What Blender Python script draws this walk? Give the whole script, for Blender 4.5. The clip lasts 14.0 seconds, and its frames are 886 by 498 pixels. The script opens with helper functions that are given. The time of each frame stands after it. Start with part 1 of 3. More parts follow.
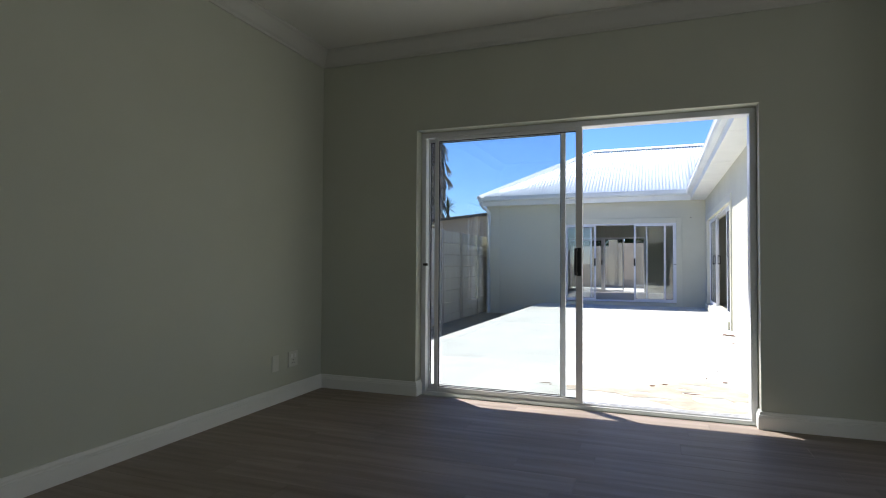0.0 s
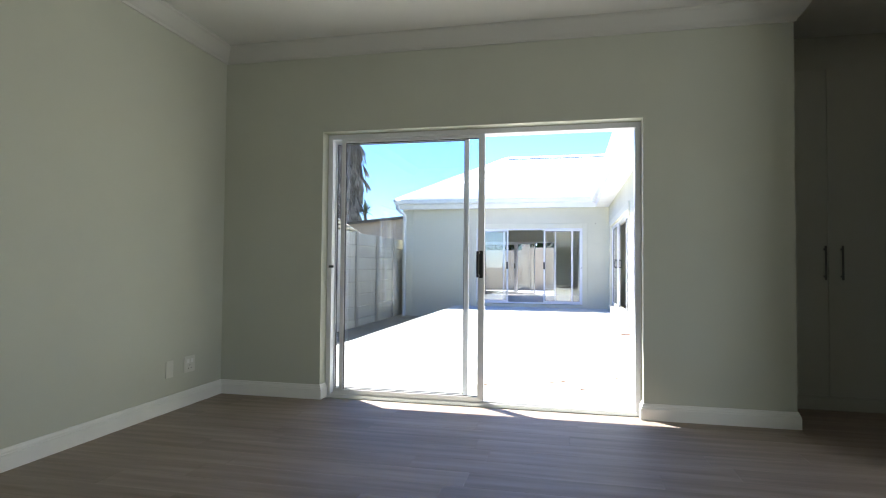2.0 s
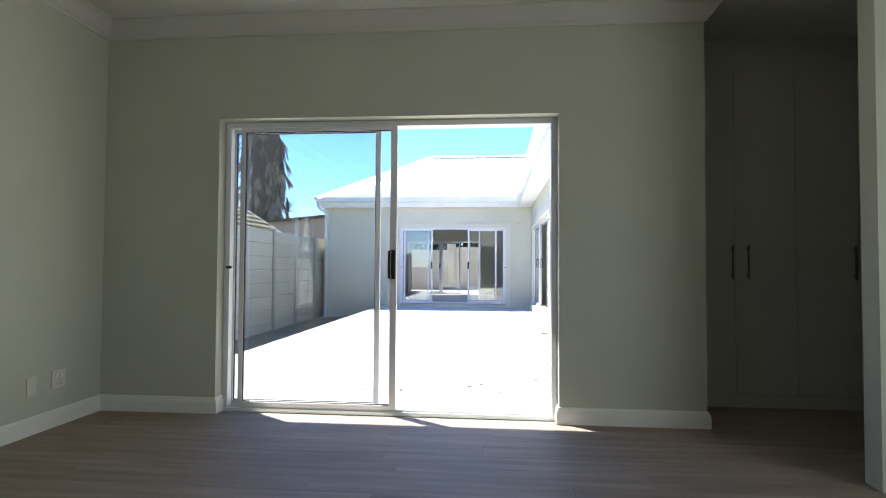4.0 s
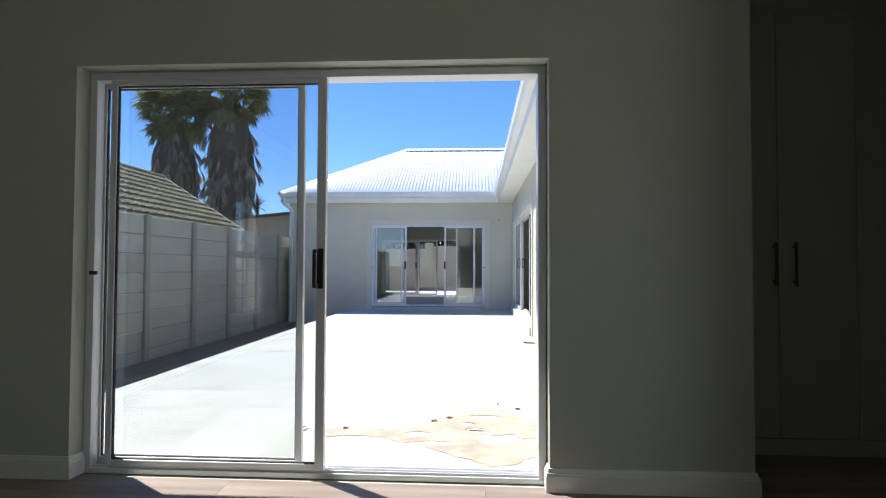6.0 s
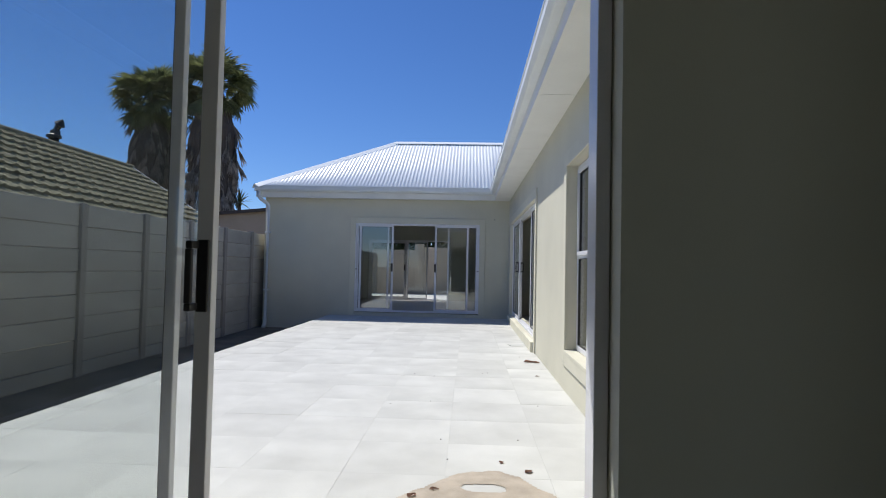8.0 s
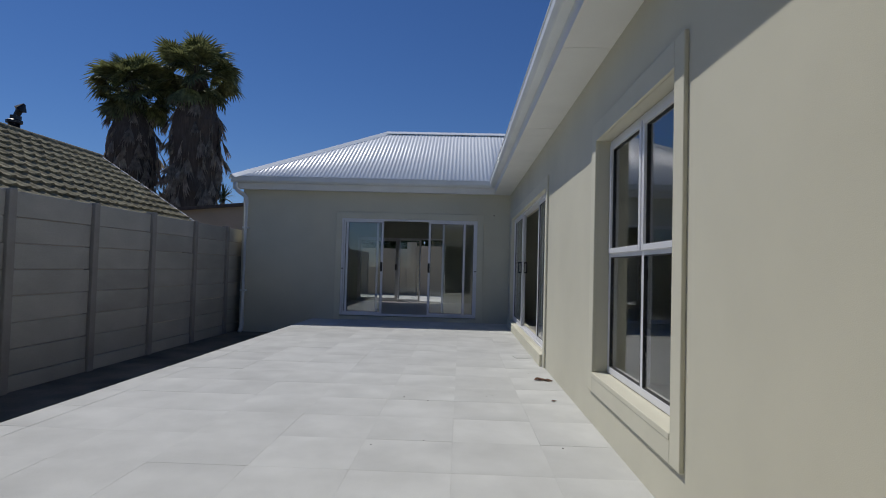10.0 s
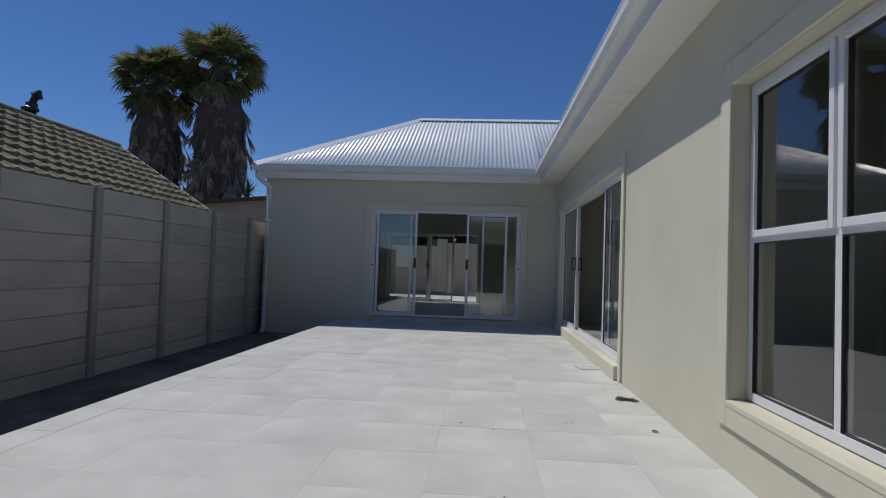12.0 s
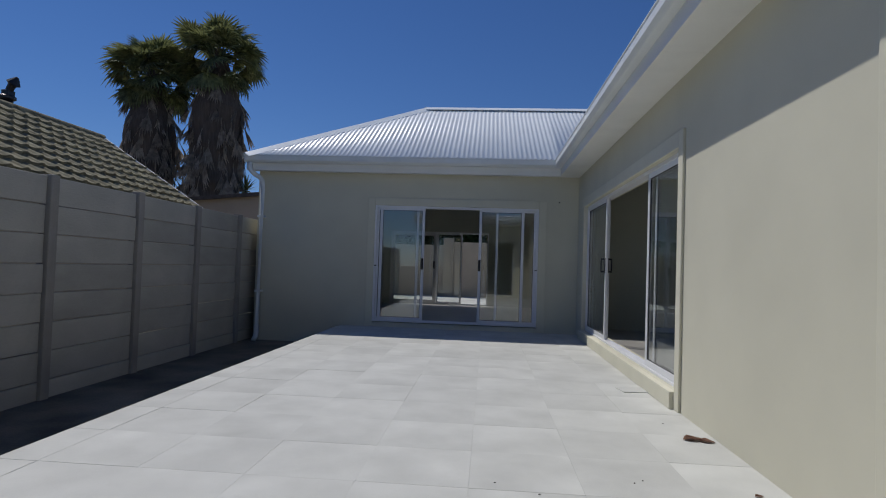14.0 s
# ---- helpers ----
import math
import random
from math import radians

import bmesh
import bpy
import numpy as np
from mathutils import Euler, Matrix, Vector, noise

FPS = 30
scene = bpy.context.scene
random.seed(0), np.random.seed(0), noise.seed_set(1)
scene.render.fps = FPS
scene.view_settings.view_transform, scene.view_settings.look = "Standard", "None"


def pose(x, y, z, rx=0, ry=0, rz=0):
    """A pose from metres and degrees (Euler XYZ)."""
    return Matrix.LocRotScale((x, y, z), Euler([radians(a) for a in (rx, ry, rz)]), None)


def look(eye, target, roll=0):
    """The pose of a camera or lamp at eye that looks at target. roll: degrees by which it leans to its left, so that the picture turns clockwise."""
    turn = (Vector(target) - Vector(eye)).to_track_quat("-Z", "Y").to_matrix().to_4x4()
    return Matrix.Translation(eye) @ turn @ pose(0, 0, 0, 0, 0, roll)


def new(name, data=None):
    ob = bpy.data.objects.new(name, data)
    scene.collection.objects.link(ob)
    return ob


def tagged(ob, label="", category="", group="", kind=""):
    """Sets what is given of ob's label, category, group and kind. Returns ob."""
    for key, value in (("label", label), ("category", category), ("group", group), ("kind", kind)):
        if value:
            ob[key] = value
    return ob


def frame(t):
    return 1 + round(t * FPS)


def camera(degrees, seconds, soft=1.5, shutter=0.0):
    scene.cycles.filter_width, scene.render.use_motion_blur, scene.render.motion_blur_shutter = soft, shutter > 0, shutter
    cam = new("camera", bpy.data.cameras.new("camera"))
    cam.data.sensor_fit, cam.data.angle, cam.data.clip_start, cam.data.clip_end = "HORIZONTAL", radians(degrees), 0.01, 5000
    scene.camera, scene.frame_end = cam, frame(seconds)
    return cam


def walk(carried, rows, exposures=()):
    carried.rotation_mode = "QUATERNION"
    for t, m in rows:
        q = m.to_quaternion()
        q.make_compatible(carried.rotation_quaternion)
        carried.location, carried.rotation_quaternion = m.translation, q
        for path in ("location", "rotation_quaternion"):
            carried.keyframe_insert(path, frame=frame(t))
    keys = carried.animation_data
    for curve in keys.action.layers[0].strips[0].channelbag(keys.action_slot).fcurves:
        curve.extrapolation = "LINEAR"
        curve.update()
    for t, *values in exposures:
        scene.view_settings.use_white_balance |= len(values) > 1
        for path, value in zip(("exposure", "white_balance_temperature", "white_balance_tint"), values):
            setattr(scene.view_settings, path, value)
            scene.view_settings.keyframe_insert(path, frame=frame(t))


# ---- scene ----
cam = camera(76.0, 14.0, soft=1.05)
EXPOSURES = [(0, 0.93), (1.0, 1.42), (2.0, 2.1), (3.0, 2.38), (4.2, 1.7), (5.5, 1.05), (6.5, 0.52), (7.5, 0.08), (8.2, -0.18), (9.3, -0.65), (10.3, -0.95), (11.3, -0.88), (14, -0.87)]
PATH = [
    (0, (1.795, -4.191, 1.066), (1.091, -2.319, 1.114), 0.3),
    (0.5, (1.827, -4.19, 1.059), (1.181, -2.298, 1.111), 0.3),
    (1, (1.854, -4.188, 1.064), (1.272, -2.275, 1.118), 0.4),
    (1.5, (1.872, -4.197, 1.056), (1.362, -2.264, 1.116), 0.4),
    (2, (1.914, -4.212, 1.057), (1.482, -2.26, 1.119), 0.5),
    (2.5, (1.925, -4.213, 1.06), (1.579, -2.244, 1.123), 0.5),
    (3, (1.935, -4.185, 1.049), (1.662, -2.205, 1.113), 0.5),
    (5.5, (2.068, -3.158, 1.093), (1.94, -1.163, 1.153), 0.1),
    (6, (2.07, -2.815, 1.094), (1.953, -0.819, 1.153), 0.2),
    (6.5, (2.107, -2.498, 1.088), (1.998, -0.502, 1.151), 0.5),
    (7, (2.117, -2.15, 1.108), (2.014, -0.153, 1.173), 0.7),
    (7.5, (2.052, -1.811, 1.123), (1.955, 0.186, 1.188), 1.1),
    (8, (2.027, -1.515, 1.114), (1.939, 0.481, 1.181), 1.2),
    (10.5, (1.864, -0.086, 1.114), (1.803, 1.912, 1.181), 1.6),
    (11, (1.759, 0.184, 1.128), (1.695, 2.182, 1.195), 1.7),
    (11.5, (1.672, 0.483, 1.056), (1.575, 2.48, 1.122), 1.7),
    (12, (1.588, 0.756, 1.034), (1.442, 2.749, 1.099), 1.9),
    (12.5, (1.457, 1.023, 1.04), (1.292, 3.015, 1.104), 1.9),
    (13, (1.406, 1.308, 1.018), (1.239, 3.3, 1.084), 2.0),
    (13.5, (1.377, 1.558, 1.034), (1.218, 3.551, 1.098), 2.0),
    (14, (1.381, 1.793, 1.067), (1.225, 3.786, 1.129), 1.9),
]
walk(cam, [(t, look(eye, target, roll)) for t, eye, target, roll in PATH], EXPOSURES)

# ---- world, sun, exposure ----
SUN = Vector((-0.53, 0.385, 1.0))
world = bpy.data.worlds.new("sky")
scene.world = world
world.use_nodes = True
sky = world.node_tree.nodes.new("ShaderNodeTexSky")
sky.sky_type = "NISHITA"
sky.sun_disc = False
sky.sun_elevation = radians(56.8)
sky.sun_rotation = math.atan2(SUN.x, SUN.y)
sky.air_density = 1.0
sky.dust_density = 0.0
sky.ozone_density = 8.0
backg = world.node_tree.nodes["Background"]
backg.inputs["Strength"].default_value = 0.094
deep = world.node_tree.nodes.new("ShaderNodeHueSaturation")
deep.inputs["Saturation"].default_value = 1.08
clear = world.node_tree.nodes.new("ShaderNodeMix")
clear.data_type, clear.blend_type = "RGBA", "MULTIPLY"
clear.inputs["Factor"].default_value = 1.0
clear.inputs["B"].default_value = (0.93, 1.0, 1.24, 1)
world.node_tree.links.new(sky.outputs["Color"], deep.inputs["Color"])
world.node_tree.links.new(deep.outputs["Color"], clear.inputs["A"])
world.node_tree.links.new(clear.outputs["Result"], backg.inputs["Color"])
sun_data = bpy.data.lights.new("sun", "SUN")
sun_data.energy, sun_data.angle, sun_data.color = 4.9, radians(0.5), (1.0, 0.965, 0.92)
sun = new("sun", sun_data)
sun.matrix_world = look(SUN * 30, (0, 0, 0))
# area lamp added as daylight from the unseen right side; its window is assumed
day_data = bpy.data.lights.new("east_daylight_fill", "AREA")
day_data.shape, day_data.size, day_data.size_y, day_data.energy, day_data.color = "RECTANGLE", 1.5, 1.5, 11.0, (0.95, 1.0, 0.96)
day = new("east_daylight_fill", day_data)
day.matrix_world = look((5.36, -3.2, 1.35), (0, -3.2, 1.35))


# ---- materials ----
def nmat(name, col, rough=0.6, var=0.12, scale=3.0, fine=60.0, bump=0.05, metal=0.0, rnd=0.0, stretch=(1, 1, 1), spec=0.5, col2=None, stain=0.0):
    m = bpy.data.materials.new(name)
    m.use_nodes = True
    nt = m.node_tree
    N, L = nt.nodes, nt.links
    b = N["Principled BSDF"]
    b.inputs["Roughness"].default_value, b.inputs["Metallic"].default_value = rough, metal
    b.inputs["Specular IOR Level"].default_value = spec
    tc, mp, info = N.new("ShaderNodeTexCoord"), N.new("ShaderNodeMapping"), N.new("ShaderNodeObjectInfo")
    mp.inputs["Scale"].default_value = stretch
    L.new(tc.outputs["Object"], mp.inputs["Vector"])
    if rnd:
        sc = N.new("ShaderNodeVectorMath")
        sc.operation = "SCALE"
        sc.inputs[0].default_value = (37, 19, 53)
        L.new(info.outputs["Random"], sc.inputs["Scale"])
        L.new(sc.outputs[0], mp.inputs["Location"])
    n1, n2 = N.new("ShaderNodeTexNoise"), N.new("ShaderNodeTexNoise")
    for n, s in ((n1, scale), (n2, fine)):
        n.inputs["Scale"].default_value, n.inputs["Detail"].default_value = s, 5
        L.new(mp.outputs[0], n.inputs["Vector"])
    ramp = N.new("ShaderNodeValToRGB")
    lo = [c * (1 - var) for c in col]
    hi = [min(c * (1 + var), 1) for c in (col2 or col)]
    ramp.color_ramp.elements[0].color, ramp.color_ramp.elements[1].color = (*lo, 1), (*hi, 1)
    ramp.color_ramp.elements[0].position, ramp.color_ramp.elements[1].position = 0.3, 0.7
    L.new(n1.outputs["Fac"], ramp.inputs["Fac"])
    mx = N.new("ShaderNodeMix")
    mx.data_type, mx.blend_type = "RGBA", "MULTIPLY"
    mx.inputs["Factor"].default_value = 1.0
    g = N.new("ShaderNodeMapRange")
    g.inputs["From Min"].default_value, g.inputs["From Max"].default_value = 0.25, 0.75
    g.inputs["To Min"].default_value, g.inputs["To Max"].default_value = 1 - var * 0.7, 1.0
    L.new(n2.outputs["Fac"], g.inputs["Value"])
    L.new(ramp.outputs["Color"], mx.inputs["A"])
    L.new(g.outputs[0], mx.inputs["B"])
    out = mx.outputs["Result"]
    if rnd:
        r = N.new("ShaderNodeMapRange")
        r.inputs["To Min"].default_value, r.inputs["To Max"].default_value = 1 - rnd, 1 + rnd
        L.new(info.outputs["Random"], r.inputs["Value"])
        m2 = N.new("ShaderNodeMix")
        m2.data_type, m2.blend_type = "RGBA", "MULTIPLY"
        m2.inputs["Factor"].default_value = 1.0
        L.new(out, m2.inputs["A"])
        L.new(r.outputs[0], m2.inputs["B"])
        out = m2.outputs["Result"]
    if stain:
        n3 = N.new("ShaderNodeTexNoise")
        n3.inputs["Scale"].default_value, n3.inputs["Detail"].default_value, n3.inputs["Distortion"].default_value = scale * 0.35, 7, 0.7
        L.new(tc.outputs["Object"], n3.inputs["Vector"])
        r3 = N.new("ShaderNodeMapRange")
        r3.inputs["From Min"].default_value, r3.inputs["From Max"].default_value = 0.42, 0.7
        r3.inputs["To Min"].default_value, r3.inputs["To Max"].default_value = 1.0, 1 - stain
        L.new(n3.outputs["Fac"], r3.inputs["Value"])
        m3 = N.new("ShaderNodeMix")
        m3.data_type, m3.blend_type = "RGBA", "MULTIPLY"
        m3.inputs["Factor"].default_value = 1.0
        L.new(out, m3.inputs["A"])
        L.new(r3.outputs[0], m3.inputs["B"])
        out = m3.outputs["Result"]
    L.new(out, b.inputs["Base Color"])
    if bump:
        bp = N.new("ShaderNodeBump")
        bp.inputs["Strength"].default_value, bp.inputs["Distance"].default_value = bump, 0.01
        L.new(n2.outputs["Fac"], bp.inputs["Height"])
        L.new(bp.outputs[0], b.inputs["Normal"])
    return m


def glass_mat(name, tint):
    m = bpy.data.materials.new(name)
    m.use_nodes = True
    N, L = m.node_tree.nodes, m.node_tree.links
    N.remove(N["Principled BSDF"])
    tr, gl, mx, fr = (N.new("ShaderNode" + k) for k in ("BsdfTransparent", "BsdfGlossy", "MixShader", "LayerWeight"))
    tr.inputs["Color"].default_value = (*tint, 1)
    gl.inputs["Roughness"].default_value = 0.0
    pw, ml = N.new("ShaderNodeMath"), N.new("ShaderNodeMath")
    fr.inputs["Blend"].default_value = 0.5
    pw.operation, pw.inputs[1].default_value = "POWER", 5.0
    ml.operation, ml.inputs[1].default_value, ml.inputs[2].default_value = "MULTIPLY_ADD", 0.88, 0.085
    L.new(fr.outputs["Facing"], pw.inputs[0])
    L.new(pw.outputs[0], ml.inputs[0])
    L.new(ml.outputs[0], mx.inputs[0])
    L.new(tr.outputs[0], mx.inputs[1])
    L.new(gl.outputs[0], mx.inputs[2])
    L.new(mx.outputs[0], N["Material Output"].inputs["Surface"])
    return m


def glow_mat(name, col, strength):
    m = nmat(name, col, 0.4)
    b = m.node_tree.nodes["Principled BSDF"]
    b.inputs["Emission Color"].default_value, b.inputs["Emission Strength"].default_value = (*col, 1), strength
    return m


M_IN = nmat("interior_paint", (0.50, 0.515, 0.44), 0.65, 0.03, 1.5, 220, 0.04, spec=0.3)
M_CEIL = nmat("ceiling_paint", (0.66, 0.655, 0.62), 0.8, 0.02, 2, 150, 0.03, spec=0.2)
M_TRIM = nmat("white_gloss_paint", (0.74, 0.74, 0.71), 0.35, 0.03, 3, 90, 0.02)
M_OUT = nmat("exterior_plaster", (0.61, 0.59, 0.475), 0.85, 0.045, 1.2, 260, 0.10, spec=0.2, stain=0.05)
M_BAND = nmat("smooth_plaster_band", (0.635, 0.615, 0.495), 0.8, 0.04, 2, 200, 0.05, spec=0.2)
M_PLATE = nmat("cream_plastic", (0.60, 0.60, 0.54), 0.4, 0.03, 5, 90, 0.01)
M_ALU = nmat("white_aluminium", (0.72, 0.73, 0.76), 0.3, 0.03, 4, 80, 0.01)
M_BLACK = nmat("black_plastic", (0.02, 0.02, 0.022), 0.4, 0.2, 8, 90, 0.02)
M_RUB = nmat("black_rubber", (0.03, 0.03, 0.03), 0.7, 0.2, 8, 90, 0.02)
M_GLASS = glass_mat("pane_glass", (0.97, 0.985, 0.979))
M_ROOF = nmat("white_roof_sheet", (0.94, 0.97, 0.96), 0.32, 0.02, 1.0, 40, 0.02, spec=0.4)
M_GUT = nmat("white_gutter", (0.74, 0.77, 0.76), 0.4, 0.05, 2, 70, 0.02)
M_FASC = nmat("white_fascia", (0.78, 0.78, 0.74), 0.6, 0.04, 2, 90, 0.02)
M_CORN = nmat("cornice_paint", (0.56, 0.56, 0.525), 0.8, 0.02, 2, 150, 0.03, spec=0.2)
M_TILE = nmat("pale_porcelain_paver", (0.555, 0.56, 0.53), 0.7, 0.07, 2.2, 120, 0.04, rnd=0.045, spec=0.3, col2=(0.59, 0.595, 0.565), stain=0.14)
M_GROUT = nmat("grey_grout", (0.56, 0.55, 0.52), 0.9, 0.08, 6, 120, 0.1)
M_SOIL = nmat("dark_sandy_soil", (0.15, 0.12, 0.085), 0.95, 0.35, 1.5, 40, 0.6, col2=(0.21, 0.17, 0.12))
M_SAND = nmat("spilt_building_sand", (0.42, 0.365, 0.295), 0.95, 0.14, 6, 160, 0.5, col2=(0.47, 0.41, 0.335))
M_CONC = nmat("grey_precast_concrete", (0.42, 0.405, 0.355), 0.9, 0.10, 2.5, 70, 0.25, rnd=0.08, stretch=(1, 0.35, 1), stain=0.2)
M_POST = nmat("precast_post", (0.29, 0.275, 0.245), 0.9, 0.12, 3, 70, 0.25, rnd=0.06)
M_PLANK = nmat("grey_oak_laminate", (0.255, 0.20, 0.16), 0.56, 0.13, 2.2, 26, 0.03, rnd=0.07, stretch=(0.6, 7, 1), col2=(0.31, 0.25, 0.205))
M_CLOS = nmat("closet_paint", (0.47, 0.475, 0.42), 0.5, 0.02, 2, 120, 0.02)
M_STEEL = nmat("brushed_steel", (0.55, 0.55, 0.54), 0.35, 0.06, 30, 200, 0.03, metal=1.0)
M_HAND = nmat("dark_steel", (0.16, 0.155, 0.15), 0.4, 0.06, 30, 200, 0.03, metal=0.8)
M_NTILE = nmat("weathered_concrete_roof_tile", (0.20, 0.18, 0.115), 0.9, 0.22, 5, 60, 0.3, rnd=0.14, spec=0.15, col2=(0.30, 0.275, 0.185))
M_NWALL = nmat("neighbour_plaster", (0.45, 0.385, 0.30), 0.9, 0.07, 2, 80, 0.1)
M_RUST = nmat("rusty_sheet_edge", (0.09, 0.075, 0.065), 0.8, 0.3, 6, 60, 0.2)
M_FROND = nmat("palm_leaf_green", (0.12, 0.14, 0.05), 0.38, 0.3, 6, 60, 0.05, rnd=0.35, col2=(0.24, 0.26, 0.11))
M_DEAD = nmat("dead_palm_thatch", (0.27, 0.22, 0.175), 0.9, 0.3, 5, 60, 0.3, rnd=0.4, col2=(0.44, 0.37, 0.29))
for leaf in (M_FROND, M_DEAD):
    ln, ll = leaf.node_tree.nodes, leaf.node_tree.links
    tl, lm = ln.new("ShaderNodeBsdfTranslucent"), ln.new("ShaderNodeMixShader")
    lm.inputs[0].default_value = 0.35
    ll.new(ln["Principled BSDF"].inputs["Base Color"].links[0].from_socket, tl.inputs["Color"])
    ll.new(ln["Principled BSDF"].outputs[0], lm.inputs[1])
    ll.new(tl.outputs[0], lm.inputs[2])
    ll.new(lm.outputs[0], ln["Material Output"].inputs["Surface"])
M_BARK = nmat("palm_thatch_core", (0.12, 0.092, 0.07), 0.95, 0.35, 4, 30, 0.8, stretch=(4, 4, 0.5))
M_HEDGE = nmat("hedge_leaf", (0.03, 0.05, 0.018), 0.9, 0.3, 6, 60, 0.0, rnd=0.2, spec=0.1)
M_LEAF = nmat("dry_brown_leaf", (0.26, 0.14, 0.095), 0.8, 0.25, 20, 120, 0.2)
M_IFLOOR = nmat("pale_indoor_tile", (0.36, 0.35, 0.335), 0.35, 0.05, 2, 60, 0.02)
M_LED = glow_mat("led_lens", (1.0, 0.86, 0.66), 5.0)


# ---- builders ----
def box(bm, x0, y0, z0, x1, y1, z1, bev=0.0):
    r = bmesh.ops.create_cube(bm, size=1.0, matrix=Matrix.LocRotScale(((x0 + x1) / 2, (y0 + y1) / 2, (z0 + z1) / 2), None, (abs(x1 - x0), abs(y1 - y0), abs(z1 - z0))))
    if bev:
        es = list({e for v in r["verts"] for e in v.link_edges})
        bmesh.ops.bevel(bm, geom=es, offset=bev, segments=2, profile=0.5, affect="EDGES")
    return bm


def boxes(rows, bev=0.0):
    bm = bmesh.new()
    for r in rows:
        box(bm, *r, bev)
    return bm


def mesh_of(name, bm, material, smooth=False):
    me = bpy.data.meshes.new(name)
    bmesh.ops.recalc_face_normals(bm, faces=bm.faces)
    bm.to_mesh(me)
    bm.free()
    me.materials.append(material)
    if smooth:
        for p in me.polygons:
            p.use_smooth = True
    return me


def part(name, bm, material, parent, label="", smooth=False):
    ob = new(name, mesh_of(name, bm, material, smooth))
    ob.parent = parent
    return tagged(ob, label)


def single(name, bm, material, label, category, kind="", group="", smooth=False):
    return tagged(new(name, mesh_of(name, bm, material, smooth)), label, category, group, kind)


def thing(name, label, category, m=None, group="", kind=""):
    e = new(name)
    e.empty_display_size = 0.1
    if m is not None:
        e.matrix_basis = m
    return tagged(e, label, category, group, kind)


def sweep(bm, profile, path, closed=False, only=None):
    """Extrude a profile of (out, up) along a flat path of (x, y) corners, mitred; out is to the right of the way."""
    n = len(path)
    rings = []
    for i, p in enumerate(path):
        p = Vector(p)
        a = (p - Vector(path[i - 1])).normalized() if i or closed else None
        b = (Vector(path[(i + 1) % n]) - p).normalized() if i < n - 1 or closed else None
        a, b = a or b, b or a
        na, nb = Vector((a.y, -a.x)), Vector((b.y, -b.x))
        mit = (na + nb) / (1 + na.dot(nb))
        rings.append([bm.verts.new((p.x + mit.x * o, p.y + mit.y * o, u)) for o, u in profile])
    m = len(profile)
    for i in range(n - 1 + closed):
        if only is not None and i != only:
            continue
        r, s = rings[i], rings[(i + 1) % n]
        for j in range(m):
            bm.faces.new((r[j], r[(j + 1) % m], s[(j + 1) % m], s[j]))
    if only is not None:
        bmesh.ops.delete(bm, geom=[v for v in bm.verts if not v.link_faces], context="VERTS")
    elif not closed:
        bm.faces.new(rings[0])
        bm.faces.new(rings[-1][::-1])
    return bm


def tube(bm, pts, radius, seg=12):
    pts = [Vector(p) for p in pts]
    rings = []
    for i, p in enumerate(pts):
        d = (pts[min(i + 1, len(pts) - 1)] - pts[max(i - 1, 0)]).normalized()
        q = d.to_track_quat("Z", "Y")
        rad = radius[i] if isinstance(radius, (list, tuple)) else radius
        rings.append([bm.verts.new(p + q @ Vector((rad * math.cos(k * 2 * math.pi / seg), rad * math.sin(k * 2 * math.pi / seg), 0))) for k in range(seg)])
    for r, s in zip(rings, rings[1:]):
        for k in range(seg):
            bm.faces.new((r[k], r[(k + 1) % seg], s[(k + 1) % seg], s[k]))
    bm.faces.new(rings[0][::-1])
    bm.faces.new(rings[-1])
    return bm


# ---- setting: ground and walls ----
GZ, PZ = -0.42, -0.078
bm = bmesh.new()
bmesh.ops.create_grid(bm, x_segments=2, y_segments=2, size=1500, matrix=pose(0, 0, GZ))
single("ground", bm, M_SOIL, "dark sandy bare soil beside the fence", "ground", "structure")

X0, WX, BY = -0.89, 3.012, 12.21
DW, DH = 2.43, 2.13
CZ = 2.86
HX0, HX1, HZ = -0.010, 2.428, 2.127
single("wall_garden_door", boxes([(X0 - 0.25, 0, GZ, -0.012, 0.1, CZ + 0.1), (DW, 0, GZ, 3.4, 0.1, CZ + 0.1), (-0.012, 0, DH, DW, 0.1, CZ + 0.1), (-0.012, 0, GZ, DW, 0.1, -0.012),
                                  (X0 - 0.25, 0.1, GZ, HX0, 0.25, CZ + 0.1), (HX1, 0.1, GZ, 3.4, 0.25, CZ + 0.1), (HX0, 0.1, HZ, HX1, 0.25, CZ + 0.1), (HX0, 0.1, GZ, HX1, 0.25, -0.012)]), M_IN,
       "greenish beige painted wall around the sliding door", "wall", "structure")
single("wall_outer_skin", boxes([(X0 - 0.25, 0.25, GZ, HX0, 0.27, 2.77), (HX1, 0.25, GZ, WX, 0.27, 2.77), (HX0, 0.25, HZ, HX1, 0.27, 2.77), (HX0, 0.25, GZ, HX1, 0.27, -0.012)]), M_OUT,
       "beige exterior plaster on the garden wall", "wall", "structure")
single("wall_west", boxes([(X0 - 0.25, -5.6, GZ, X0, -4.75, CZ + 0.1), (X0 - 0.25, -3.75, GZ, X0, 0, CZ + 0.1), (X0 - 0.25, -4.75, GZ, X0, -3.75, 0.42), (X0 - 0.25, -4.75, 2.0, X0, -3.75, CZ + 0.1)]), M_IN, "greenish beige painted bedroom wall", "wall", "structure")
single("wall_south", boxes([(X0 - 0.25, -5.85, GZ, 5.5, -5.6, CZ + 0.1)]), M_IN, "beige painted rear bedroom wall", "wall", "structure")
